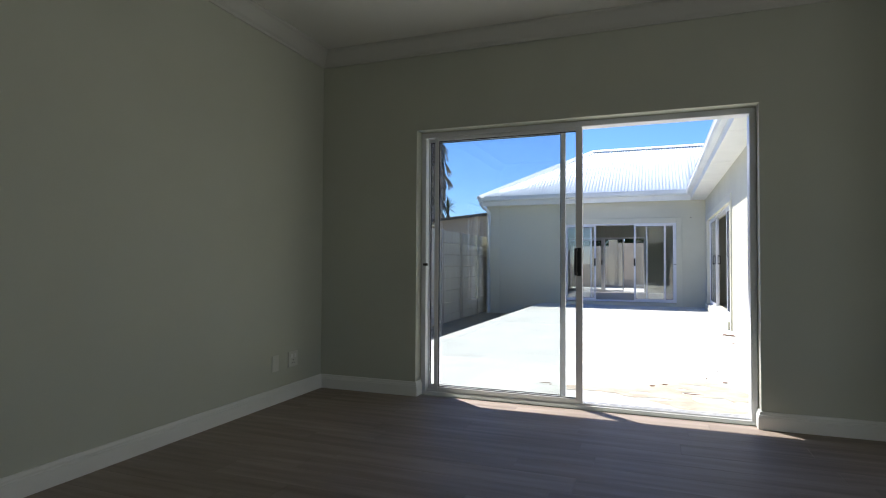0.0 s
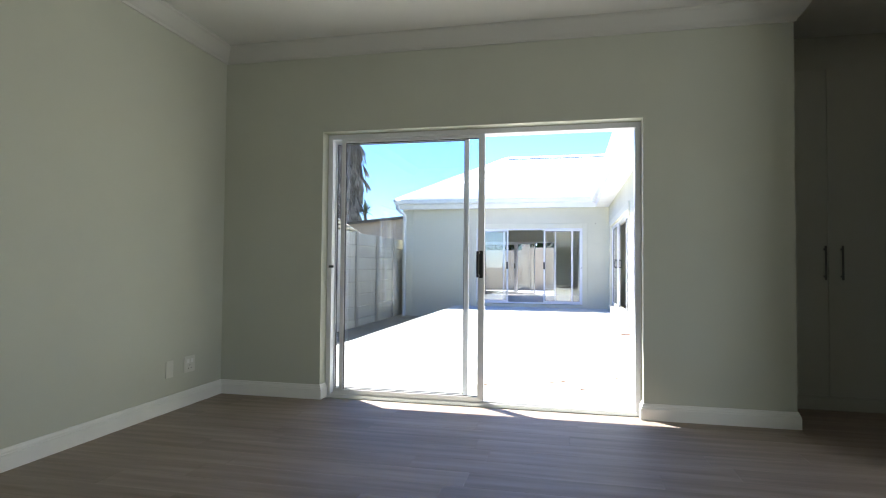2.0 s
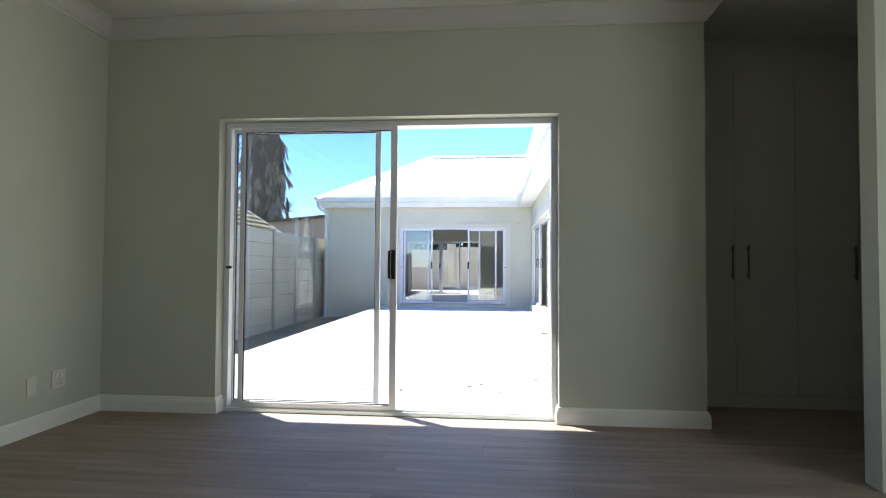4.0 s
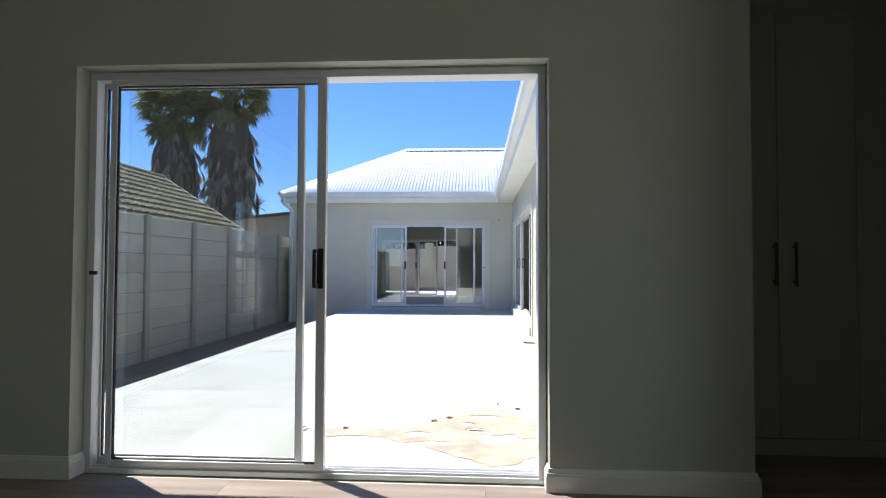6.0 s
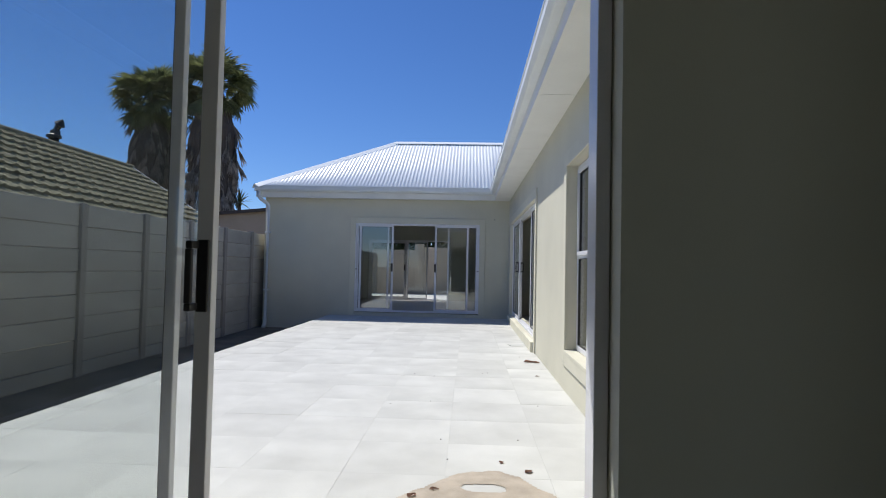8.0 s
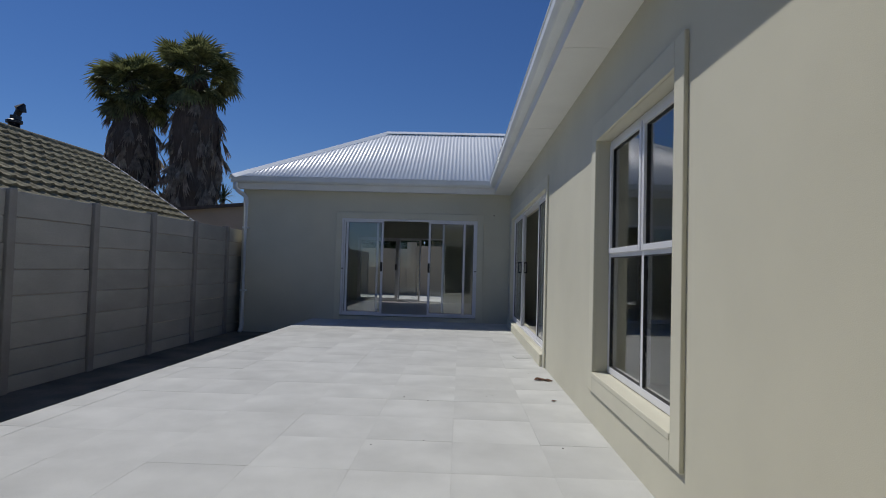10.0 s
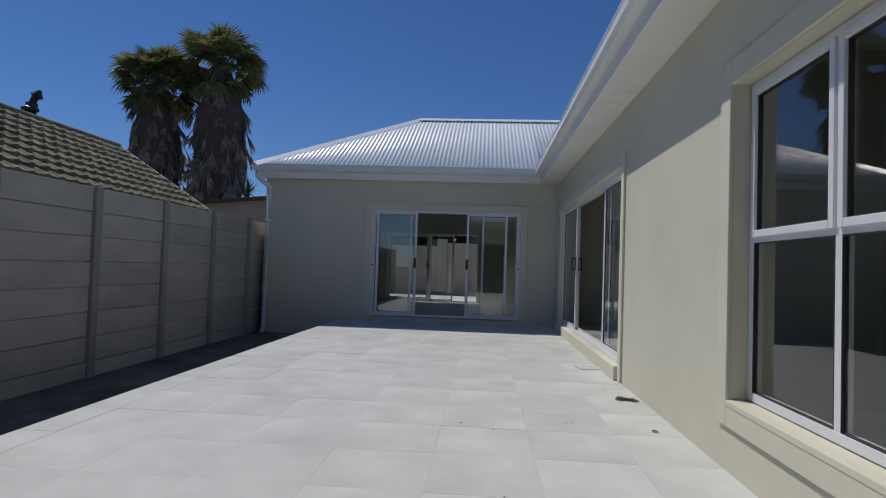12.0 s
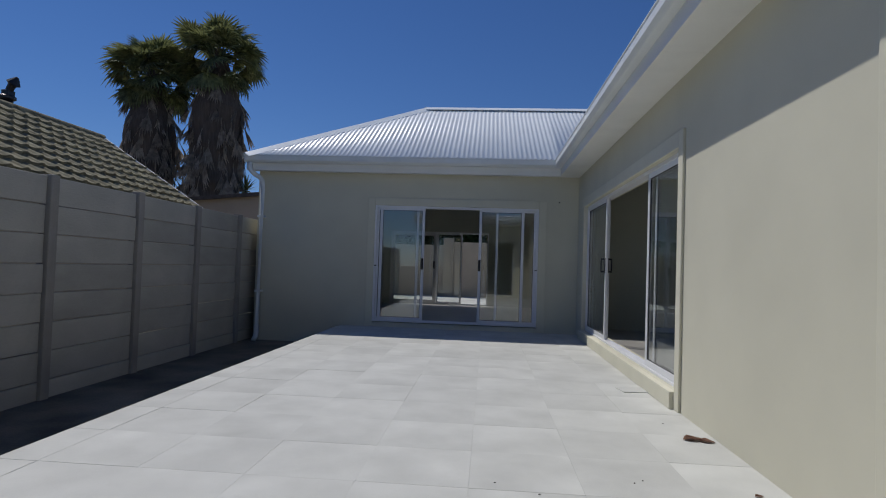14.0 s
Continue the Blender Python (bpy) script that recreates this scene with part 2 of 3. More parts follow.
single("wall_east", boxes([(5.25, -5.6, GZ, 5.5, -4.0, CZ + 0.1), (5.25, -2.4, GZ, 5.5, 1.25, CZ + 0.1), (5.25, -4.0, GZ, 5.5, -2.4, 0.55), (5.25, -4.0, 2.15, 5.5, -2.4, CZ + 0.1)]), M_IN, "beige painted bedroom side wall", "wall", "structure")
single("wall_recess", boxes([(3.15, 0.25, 0, 3.4, 1.25, CZ + 0.1), (3.15, 1.25, 0, 7.0, 1.4, CZ + 0.1), (3.26, 5.3, 0, 7.0, 5.45, 2.82), (3.835, -1.03, 0, 5.25, -0.90, CZ + 0.1)]), M_IN, "painted inner walls around the closet recess", "wall", "structure")
# garden side wall of the wing, with window and sliding door openings
wy0, wy1, wz0, wz1 = 2.49, 4.137, 0.31, 2.15
sy0, sy1, sz0, sz1 = 6.77, 11.50, 0.075, 2.157
single("wall_wing", boxes([(WX, 0.25, GZ, WX + 0.24, wy0, 2.82), (WX, wy0, GZ, WX + 0.24, wy1, wz0), (WX, wy0, wz1, WX + 0.24, wy1, 2.82), (WX, wy1, GZ, WX + 0.24, sy0, 2.82),
                              (WX, sy0, sz1, WX + 0.24, sy1, 2.82), (WX, sy0, GZ, WX + 0.24, sy1, sz0), (WX, sy1, GZ, WX + 0.24, BY + 0.24, 2.82)]), M_OUT,
       "smooth beige plastered side wall of the house", "wall", "structure")
bx0, bx1, bz1 = -0.72, 2.30, 2.17
single("wall_back_wing", boxes([(-2.97, BY, GZ, bx0, BY + 0.24, 2.82), (bx1, BY, GZ, WX, BY + 0.24, 2.82), (bx0, BY, bz1, bx1, BY + 0.24, 2.82), (bx0, BY, GZ, bx1, BY + 0.24, 0.0)]), M_OUT,
       "beige plastered end wall of the courtyard", "wall", "structure")
fx0, fx1, FY = -1.28, 1.42, 17.3
single("wall_far", boxes([(-2.97, FY, GZ, fx0, FY + 0.24, 2.82), (fx1, FY, GZ, 7.0, FY + 0.24, 2.82), (fx0, FY, 2.02, fx1, FY + 0.24, 2.82), (fx0, FY, GZ, fx1, FY + 0.24, 0.0)]), M_IN,
       "pale wall with a second sliding door", "wall", "structure")
single("wall_gable_side", boxes([(-2.97, BY + 0.24, GZ, -2.87, FY, 2.82)]), M_OUT, "beige plastered short side wall", "wall", "structure")
single("wall_outer_east", boxes([(7.0, 1.25, GZ, 7.25, FY + 0.24, CZ + 0.1)]), M_OUT, "plastered outer wall closing the house", "wall", "structure")
single("wall_inner_lounge", boxes([(WX + 0.24, BY, 0, 7.0, BY + 0.24, 2.82)]), M_IN, "painted inner wall between the living rooms", "wall", "structure")

single("ceiling", boxes([(X0 - 0.25, -5.85, CZ, 7.25, 0.26, CZ + 0.12), (3.15, 0.26, CZ, 7.25, 1.4, CZ + 0.12)]), M_CEIL, "white painted bedroom ceiling", "ceiling", "structure")
single("ceiling_wing", boxes([(WX, 1.4, 2.82, 7.25, FY + 0.24, 2.92), (-2.97, BY, 2.82, WX, FY + 0.24, 2.92)]), M_CEIL, "white ceiling of the living rooms", "ceiling", "structure")
single("floor_living", boxes([(3.15, 1.4, -0.3, 7.0, FY, 0.03), (-2.87, BY + 0.24, -0.3, 3.15, FY, 0.03)]), M_IFLOOR, "pale tiled floor of the living rooms", "floor", "structure")

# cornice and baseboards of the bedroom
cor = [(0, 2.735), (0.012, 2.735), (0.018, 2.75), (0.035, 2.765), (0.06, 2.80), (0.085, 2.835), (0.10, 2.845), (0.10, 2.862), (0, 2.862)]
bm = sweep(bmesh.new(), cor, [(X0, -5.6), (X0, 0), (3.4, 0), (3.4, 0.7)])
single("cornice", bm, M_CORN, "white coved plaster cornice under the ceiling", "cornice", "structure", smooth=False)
skirt = [(0, 0), (0.02, 0), (0.02, 0.078), (0.016, 0.083), (0.016, 0.090), (0.011, 0.096), (0.007, 0.111), (0, 0.113)]
bm = sweep(bmesh.new(), skirt, [(X0, -5.6), (X0, 0), (-0.012, 0), (-0.012, 0.097)])
sweep(bm, skirt, [(DW, 0.097), (DW, 0), (3.4, 0), (3.4, 0.62)])
single("baseboard", bm, M_TRIM, "white moulded wooden baseboard", "baseboard", "structure")


# ---- sliding doors ----
def ring(bm, x0, x1, z0, z1, y0, y1, w, bev=0.003):
    box(bm, x0, y0, z0, x0 + w, y1, z1, bev)
    box(bm, x1 - w, y0, z0, x1, y1, z1, bev)
    box(bm, x0 + w, y0, z1 - w, x1 - w, y1, z1, bev)
    box(bm, x0 + w, y0, z0, x1 - w, y1, z0 + w, bev)
    return bm


def pull(parent, x, y, z, side):
    """A black D-shaped pull on a sliding panel; side is the way it stands off, -1 or 1."""
    bm = box(bmesh.new(), x - 0.017, y, z - 0.105, x + 0.017, y + side * 0.012, z + 0.105, 0.004)
    box(bm, x - 0.028, y + side * 0.012, z - 0.10, x - 0.008, y + side * 0.06, z - 0.078, 0.004)
    box(bm, x - 0.028, y + side * 0.012, z + 0.078, x - 0.008, y + side * 0.06, z + 0.10, 0.004)
    box(bm, x - 0.028, y + side * 0.046, z - 0.078, x - 0.008, y + side * 0.062, z + 0.078, 0.004)
    part("handle", bm, M_BLACK, parent, "black plastic pull handle")


def sliding_door(name, label, m, width, z0, z1, panels, keeps=()):
    """panels: x0, x1, track (0 nearest local -y), stile width, handle x or None."""
    d = thing(name, label, "sliding door", m, kind="structure")
    t = 0.04
    part("head_rail", box(bmesh.new(), 0, 0, z1 - t, width, 0.11, z1, 0.003), M_ALU, d)
    bm = box(bmesh.new(), 0, 0, z0, width, 0.11, z0 + 0.028, 0.003)
    for y in (0.02, 0.055, 0.09):
        box(bm, t, y - 0.003, z0 + 0.028, width - t, y + 0.003, z0 + 0.04)
    part("threshold", bm, M_ALU, d)
    part("jamb", box(bmesh.new(), 0, 0, z0 + 0.028, t, 0.11, z1 - t, 0.003), M_ALU, d)
    part("jamb", box(bmesh.new(), width - t, 0, z0 + 0.028, width, 0.11, z1 - t, 0.003), M_ALU, d)
    for x0, x1, track, w, hx in panels:
        y = 0.012 + track * 0.05
        p = part("door_panel", ring(bmesh.new(), x0, x1, z0 + 0.036, z1 - t + 0.008, y, y + 0.032, w), M_ALU, d)
        part("gasket", ring(bmesh.new(), x0 + w - 0.001, x1 - w + 0.001, z0 + 0.035 + w, z1 - t + 0.009 - w, y + 0.008, y + 0.024, 0.006, 0), M_RUB, p)
        g = part("pane", box(bmesh.new(), x0 + w - 0.004, y + 0.013, z0 + 0.032 + w, x1 - w + 0.004, y + 0.019, z1 - t + 0.012 - w), M_GLASS, p)
        g.visible_shadow = False
        if hx is not None:
            part("lock_stile", box(bmesh.new(), hx - 0.024, y - 0.003, z0 + 0.04, hx + 0.024, y + 0.035, z1 - t + 0.004, 0.003), M_ALU, p)
            pull(p, hx, y - 0.003, 1.085 + z0, -1)
            pull(p, hx, y + 0.035, 1.085 + z0, 1)
    for kx in keeps:
        part("latch_keep", box(bmesh.new(), kx - 0.02, -0.004, 1.04, kx + 0.02, 0.012, 1.06, 0.003), M_BLACK, d)
    return d


sliding_door("door_1", "white aluminium glazed sliding door, half open", pose(HX0 + 0.002, 0.10, 0), HX1 - HX0 - 0.004, -0.008, HZ - 0.002,
             [(0.11, 1.29, 0, 0.034, 1.266), (0.018, 1.157, 1, 0.034, None)], keeps=[0.035])
sliding_door("door_2", "white four-panel aluminium sliding door, standing open", pose(bx0, BY - 0.005, 0), bx1 - bx0, 0.02, bz1,
             [(0.10, 0.935, 0, 0.05, 0.91), (0.03, 0.82, 1, 0.045, None), (1.94, 2.76, 0, 0.05, 1.965), (2.25, 2.985, 1, 0.045, None)], keeps=[0.03, 2.99])
sliding_door("door_3", "white aluminium sliding door, open to a dark room", pose(WX + 0.04, sy1, 0, 0, 0, -90), sy1 - sy0, sz0, sz1,
             [(0.05, 1.50, 0, 0.055, 1.47), (0.03, 1.36, 1, 0.05, None), (3.56, 4.66, 0, 0.06, None), (3.66, 4.69, 1, 0.05, None)])
sliding_door("door_4", "white aluminium sliding door beyond the living room", pose(fx0, FY + 0.05, 0), fx1 - fx0, 0.02, 2.02,
             [(0.03, 1.28, 0, 0.08, 1.21), (1.28, 1.97, 1, 0.04, None)])


# ---- window of the wing ----
def casement(name, m, width, z0, z1):
    w = thing(name, "white aluminium four-pane casement window", "window", m, kind="structure")
    zt, xm = z0 + (z1 - z0) * 0.505, width * 0.5
    part("window_frame", ring(bmesh.new(), 0, width, z0, z1, 0, 0.06, 0.05, 0.004), M_ALU, w)
    part("mullion", box(bmesh.new(), xm - 0.025, 0.004, z0 + 0.05, xm + 0.025, 0.056, z1 - 0.05, 0.004), M_ALU, w)
    for a, b in ((0.05, xm - 0.025), (xm + 0.025, width - 0.05)):
        part("transom", box(bmesh.new(), a, 0.004, zt - 0.022, b, 0.056, zt + 0.022, 0.004), M_ALU, w)
        for c, d, sash in ((z0 + 0.05, zt - 0.022, 0), (zt + 0.022, z1 - 0.05, 1)):
            if sash:
                s = part("sash", ring(bmesh.new(), a - 0.012, b + 0.012, c - 0.014, d + 0.012, -0.014, 0.02, 0.04, 0.004), M_ALU, w)
                a2, b2, c2, d2 = a + 0.028, b - 0.028, c + 0.026, d - 0.028
            else:
                s, a2, b2, c2, d2 = w, a, b, c, d
            part("gasket", ring(bmesh.new(), a2 - 0.001, b2 + 0.001, c2 - 0.001, d2 + 0.001, 0.004, 0.03, 0.006, 0), M_RUB, s)
            g = part("pane", box(bmesh.new(), a2, 0.014, c2, b2, 0.02, d2), M_GLASS, s)
            g.visible_shadow = False
    return w


casement("window_1", pose(WX + 0.093, wy1 - 0.004, 0, 0, 0, -90), wy1 - wy0 - 0.008, wz0 + 0.03, wz1 - 0.004)
casement("window_2", pose(X0 - 0.12, -3.754, 0, 0, 0, -90), 0.992, 0.424, 1.996)
# unseen window, assumed so that the added east lamp has an opening
casement("window_3", pose(5.40, -2.404, 0, 0, 0, -90), 1.592, 0.554, 2.146)


# plaster bands and sills, proud of the wall
def band(name, rows, label):
    single(name, boxes(rows, 0.006), M_BAND, label, "plaster band", "structure")


P = 0.024
band("trim_window", [(WX - P, wy0 - 0.13, 0.18, WX + 0.001, wy0, 2.295), (WX - P, wy1, 0.18, WX + 0.001, wy1 + 0.135, 2.295), (WX - P, wy0, wz1, WX + 0.001, wy1, 2.295), (WX - P, wy0, 0.18, WX + 0.001, wy1, 0.31)],
     "raised beige plaster band around the window")
single("sill", boxes([(WX - P - 0.004, wy0 + 0.002, 0.296, WX + 0.16, wy1 - 0.002, 0.334)], 0.006), M_BAND, "beige plastered window sill", "sill", "structure")
band("trim_wing_door", [(WX - P, 6.655, PZ, WX + 0.001, sy0, 2.30), (WX - P, sy1, PZ, WX + 0.001, 11.63, 2.30), (WX - P, sy0, sz1, WX + 0.001, sy1, 2.30)], "raised beige plaster band around the sliding door")
single("step_wing_door", boxes([(WX - 0.06, sy0 + 0.002, PZ, WX + 0.05, 11.63, 0.073)], 0.008), M_BAND, "beige plastered door step", "step", "structure")
band("trim_back_door", [(-0.85, BY - P, PZ, bx0, BY + 0.001, 2.31), (bx1, BY - P, PZ, 2.44, BY + 0.001, 2.31), (bx0, BY - P, bz1, bx1, BY + 0.001, 2.31)], "raised beige plaster band around the sliding door")

# ---- eaves, gutters, roofs ----
GX, GY = 2.535, 11.89
EX = -3.14
EY = 0.97
gutter = [(0, 2.925), (0.0, 3.0), (0.008, 3.004), (0.008, 3.014), (-0.012, 3.014), (-0.012, 2.935), (-0.035, 2.905), (-0.10, 2.905), (-0.10, 3.0), (-0.112, 3.0), (-0.112, 2.885), (-0.04, 2.885), (-0.03, 2.89), (-0.012, 2.91)]
gut = thing("gutter", "white metal box gutter along the eaves", "gutter")
for k in range(3):
    part("gutter_run", sweep(bmesh.new(), gutter, [(EX, GY), (GX, GY), (GX, EY), (X0 - 0.6, EY)], only=k), M_GUT, gut)
part("end_cap", boxes([(EX - 0.006, GY, 2.885, EX + 0.002, GY + 0.112, 3.012)]), M_GUT, gut)
bm = sweep(bmesh.new(), [(-0.112, 2.75), (-0.112, 2.99), (-0.132, 2.99), (-0.132, 2.75)], [(EX, GY), (GX, GY), (GX, EY), (X0 - 0.6, EY)])
single("fascia", bm, M_FASC, "white painted fascia board", "fascia", "structure")
single("soffit", boxes([(EX, GY + 0.13, 2.762, WX + 0.03, BY + 0.01, 2.782), (GX + 0.13, 0.26, 2.762, WX + 0.03, GY + 0.13, 2.782), (X0 - 0.6, 0.26, 2.762, GX + 0.13, EY - 0.13, 2.782)]), M_FASC,
       "white flat boarded soffit under the eaves", "soffit", "structure")
bm = bmesh.new()
for y in (1.4, 3.8, 6.2, 8.6, 11.0):
    box(bm, GX + 0.135, y - 0.012, 2.759, WX - 0.002, y + 0.012, 2.764)
single("soffit_joint_strips", bm, M_FASC, "white cover strips on the soffit", "trim", "structure")

EZ, RUN = 3.01, 3.0
RZ = 4.73
TAN = (RZ - EZ) / RUN
RY, RX = GY + RUN, EX + RUN
PITCH, AMP = 0.088, 0.0065


def corrugated(name, x0, x1, top, label, m, sheet=M_ROOF):
    """A sheet in local x (across) and y (up the plan slope), its upper end given by top(x)."""
    n = int((x1 - x0) / PITCH * 8)
    verts, faces = [], []
    for i in range(n + 1):
        x = x0 + (x1 - x0) * i / n
        h = AMP * math.cos(2 * math.pi * x / PITCH)
        a, b = top(x)
        verts += [(x, a, EZ + a * TAN + h + 0.012), (x, b, EZ + b * TAN + h + 0.012), (x, a, EZ + a * TAN + h), ]
        if i:
            k = 3 * i
            faces += [(k - 3, k, k + 1, k - 2), (k - 1, k + 2, k, k - 3)]
    me = bpy.data.meshes.new(name)
    me.from_pydata(verts, [], faces)
    me.materials.append(sheet)
    for p in me.polygons:
        p.use_smooth = True
    ob = new(name, me)
    ob.matrix_basis = m
    return tagged(ob, label)


roof = thing("house_roof", "white corrugated metal hip roof", "roof", kind="structure")
front = corrugated("roof_sheet", EX, 6.2, lambda x: (0.02 if x < GX + 0.1 else min(x - GX, RUN), min(RUN, max(x - EX, 0.03))), "", pose(0, GY, 0))
hipend = corrugated("roof_sheet", 0.0, 2 * RUN, lambda x: (0.02, max(0.03, min(x, 2 * RUN - x))), "", pose(EX, GY + 2 * RUN, 0, 0, 0, -90))
rear = corrugated("roof_sheet", -7.2, -EX, lambda x: (0.02, min(RUN, max(-EX - x, 0.03))), "", pose(0, GY + 2 * RUN, 0, 0, 0, 180))
for o in (front, hipend, rear):
    o.parent = roof
wing = corrugated("roof_sheet", -GY, -0.58, lambda x: (0.02, 2.4 if x > -GY + 2.4 else max(0.03, x + GY)), "", pose(GX, 0, 0, 0, 0, -90))
wing.parent = roof


def cap(a, b):
    a, b = Vector(a), Vector(b)
    d = (b - a).normalized()
    s = d.cross(Vector((0, 0, 1))).normalized()
    u = s.cross(d)
    bm = bmesh.new()
    prof = [(-0.17, -0.075), (-0.10, -0.03), (-0.03, 0.012), (0.03, 0.012), (0.10, -0.03), (0.17, -0.075), (0.17, -0.083), (0.0, 0.0), (-0.17, -0.083)]
    r = [[bm.verts.new(p + s * o + u * h) for o, h in prof] for p in (a, b)]
    for j in range(len(prof)):
        k = (j + 1) % len(prof)
        bm.faces.new((r[0][j], r[0][k], r[1][k], r[1][j]))
    return bm


part("ridge_cap", cap((RX, RY, RZ + 0.035), (6.2, RY, RZ + 0.035)), M_ROOF, roof)
part("hip_cap", cap((EX - 0.01, GY, EZ + 0.03), (RX, RY, RZ + 0.035)), M_ROOF, roof)
part("hip_cap", cap((EX - 0.01, GY + 2 * RUN, EZ + 0.05), (RX, RY, RZ + 0.035)), M_ROOF, roof)
single("roof_main_house", boxes([(X0 - 0.6, -6.2, 3.05, 5.9, 0.78, 3.10), (5.4, 0.5, 3.05, 7.5, 11, 3.10)]), M_ROOF, "white flat part of the house roof", "roof", "structure")

# downpipe with a swan neck
dp = thing("downpipe", "white round downpipe at the house corner", "downpipe")
part("pipe", tube(bmesh.new(), [(-3.05, GY + 0.06, 2.89), (-3.05, GY + 0.06, 2.80), (-3.04, GY + 0.07, 2.74), (-2.99, GY + 0.12, 2.68), (-2.91, GY + 0.20, 2.62), (-2.875, GY + 0.235, 2.56), (-2.87, GY + 0.24, 2.45), (-2.87, GY + 0.24, -0.25), (-2.87, GY + 0.20, -0.34), (-2.87, GY + 0.11, -0.40)], 0.045, 14), M_GUT, dp, smooth=True)
for z in (0.5, 1.9):
    part("bracket", boxes([(-2.93, GY + 0.19, z - 0.02, -2.81, BY, z + 0.02)], 0.004), M_GUT, dp)
single("wall_hook", tube(bmesh.new(), [(2.66, BY - 0.03, 2.30), (2.66, BY, 2.30)], 0.012, 10), M_RUB, "small dark fixing on the wall", "fixing")


# ---- fence of precast panels ----
fence = thing("fence", "grey precast concrete panel fence with slotted posts", "fence")
PY0, STEP = 5.808 - 8 * 1.476, 1.476
post_me = mesh_of("post", box(bmesh.new(), -0.065, -0.06, GZ - 0.05, 0.065, 0.06, 1.885, 0.012), M_POST)
slab_me = mesh_of("panel", box(bmesh.new(), -0.022, -STEP / 2 + 0.06, 0.004, 0.022, STEP / 2 - 0.06, 0.296, 0.008), M_CONC)
rf = random.Random(4)
for i in range(19):
    y = PY0 + i * STEP
    p = new("post", post_me)
    p.parent, p.location = fence, (-3.13, y, rf.uniform(-0.012, 0.012))
    for k in range(8):
        s = new("panel", slab_me)
        s.parent = fence
        s.location = (-3.13 + rf.uniform(-0.008, 0.008), y + STEP / 2, 1.865 - 0.30 * (k + 1))
        s.rotation_euler = (rf.uniform(-0.004, 0.004), rf.uniform(-0.008, 0.008), 0)


# ---- neighbour's house ----
nb = thing("neighbour_house", "neighbour's house with a weathered tiled roof", "house")
NR, NE, NZR, NZE, NY1 = -7.82, -5.0, 3.84, 2.02, 14.5
part("wall", boxes([(-10.2, 2.0, GZ, -5.4, NY1 - 0.15, 2.0)]), M_NWALL, nb)
bm = bmesh.new()
vs = [bm.verts.new(v) for v in ((-5.42, NY1 - 0.16, 2.0), (-10.2, NY1 - 0.16, 2.0), (NR, NY1 - 0.16, NZR - 0.08))]
bm.faces.new(vs)
bmesh.ops.extrude_face_region(bm, geom=bm.faces[:])
part("gable", bm, M_NWALL, nb)
slope = math.atan2(NZR - NZE, NE - NR)
L_S = math.hypot(NZR - NZE, NE - NR)
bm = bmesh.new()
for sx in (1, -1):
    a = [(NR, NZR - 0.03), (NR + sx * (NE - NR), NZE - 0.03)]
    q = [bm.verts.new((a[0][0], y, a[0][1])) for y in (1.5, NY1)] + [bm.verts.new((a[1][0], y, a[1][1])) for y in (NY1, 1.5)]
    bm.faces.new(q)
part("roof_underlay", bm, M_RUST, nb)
# tiles: a rounded roll and a flat pan each
TW, TG = 0.30, 0.325
prof = [(0, 0.012), (0.03, 0.030), (0.065, 0.038), (0.10, 0.030), (0.13, 0.012), (0.215, 0.006), (TW + 0.006, 0.012)]
bm = bmesh.new()
rr = [[bm.verts.new((u, d, h + e)) for d, h in prof] for u, e in ((0, -0.012), (TG + 0.05, 0.052), (TG + 0.05, -0.004))]
for a, b in zip(rr, rr[1:]):
    for j in range(len(prof) - 1):
        bm.faces.new((a[j], a[j + 1], b[j + 1], b[j]))
tile_me = mesh_of("roof_tile", bm, M_NTILE)
rows_n = int(L_S / TG) + 1
rest_v, rest_f = [], []
for r in range(rows_n):
    for c in range(int((NY1 - 1.5) / TW)):
        u0 = r * TG
        y0 = NY1 - (c + 1) * TW
        m = Matrix.Translation((NR, y0, NZR)) @ Matrix.Rotation(slope, 4, "Y") @ Matrix.Translation((u0, 0, rf.uniform(-0.003, 0.003)))
        if c < 30 and r < 9:
            o = new("roof_tile", tile_me)
            o.parent, o.matrix_basis = nb, m
        else:
            k = len(rest_v)
            rest_v += [m @ v.co for v in tile_me.vertices]
            rest_f += [tuple(k + i for i in p.vertices) for p in tile_me.polygons]
me = bpy.data.meshes.new("far_roof_tiles")
me.from_pydata(rest_v, [], rest_f)
me.materials.append(M_NTILE)
tagged(new("far_roof_tiles", me), kind="stuff").parent = nb
bm = tube(bmesh.new(), [(NR, 1.5, NZR + 0.01), (NR, NY1 + 0.02, NZR + 0.01)], 0.085, 12)
part("ridge_cap", bm, M_NTILE, nb, smooth=True)
bm = bmesh.new()
m = Matrix.Translation((NR, NY1, NZR)) @ Matrix.Rotation(slope, 4, "Y")
box(bm, -0.05, -0.03, -0.12, L_S + 0.05, 0.03, 0.052, 0.008)
bmesh.ops.transform(bm, matrix=m, verts=bm.verts)
part("verge_board", bm, M_FASC, nb, "pale verge capping")
flue = thing("flue", "black metal flue pipe with a wind cowl", "flue", pose(-9.62, 13.76, 0))
part("pipe", tube(bmesh.new(), [(0, 0, 2.0), (0, 0, 4.62)], 0.135, 14), M_BLACK, flue, smooth=True)
part("collar", tube(bmesh.new(), [(0, 0, 4.52), (0, 0, 4.54), (0, 0, 4.60), (0, 0, 4.63)], [0.14, 0.19, 0.19, 0.14], 14), M_BLACK, flue)
bm = box(bmesh.new(), -0.05, -0.10, 4.60, 0.12, 0.10, 4.74, 0.01)
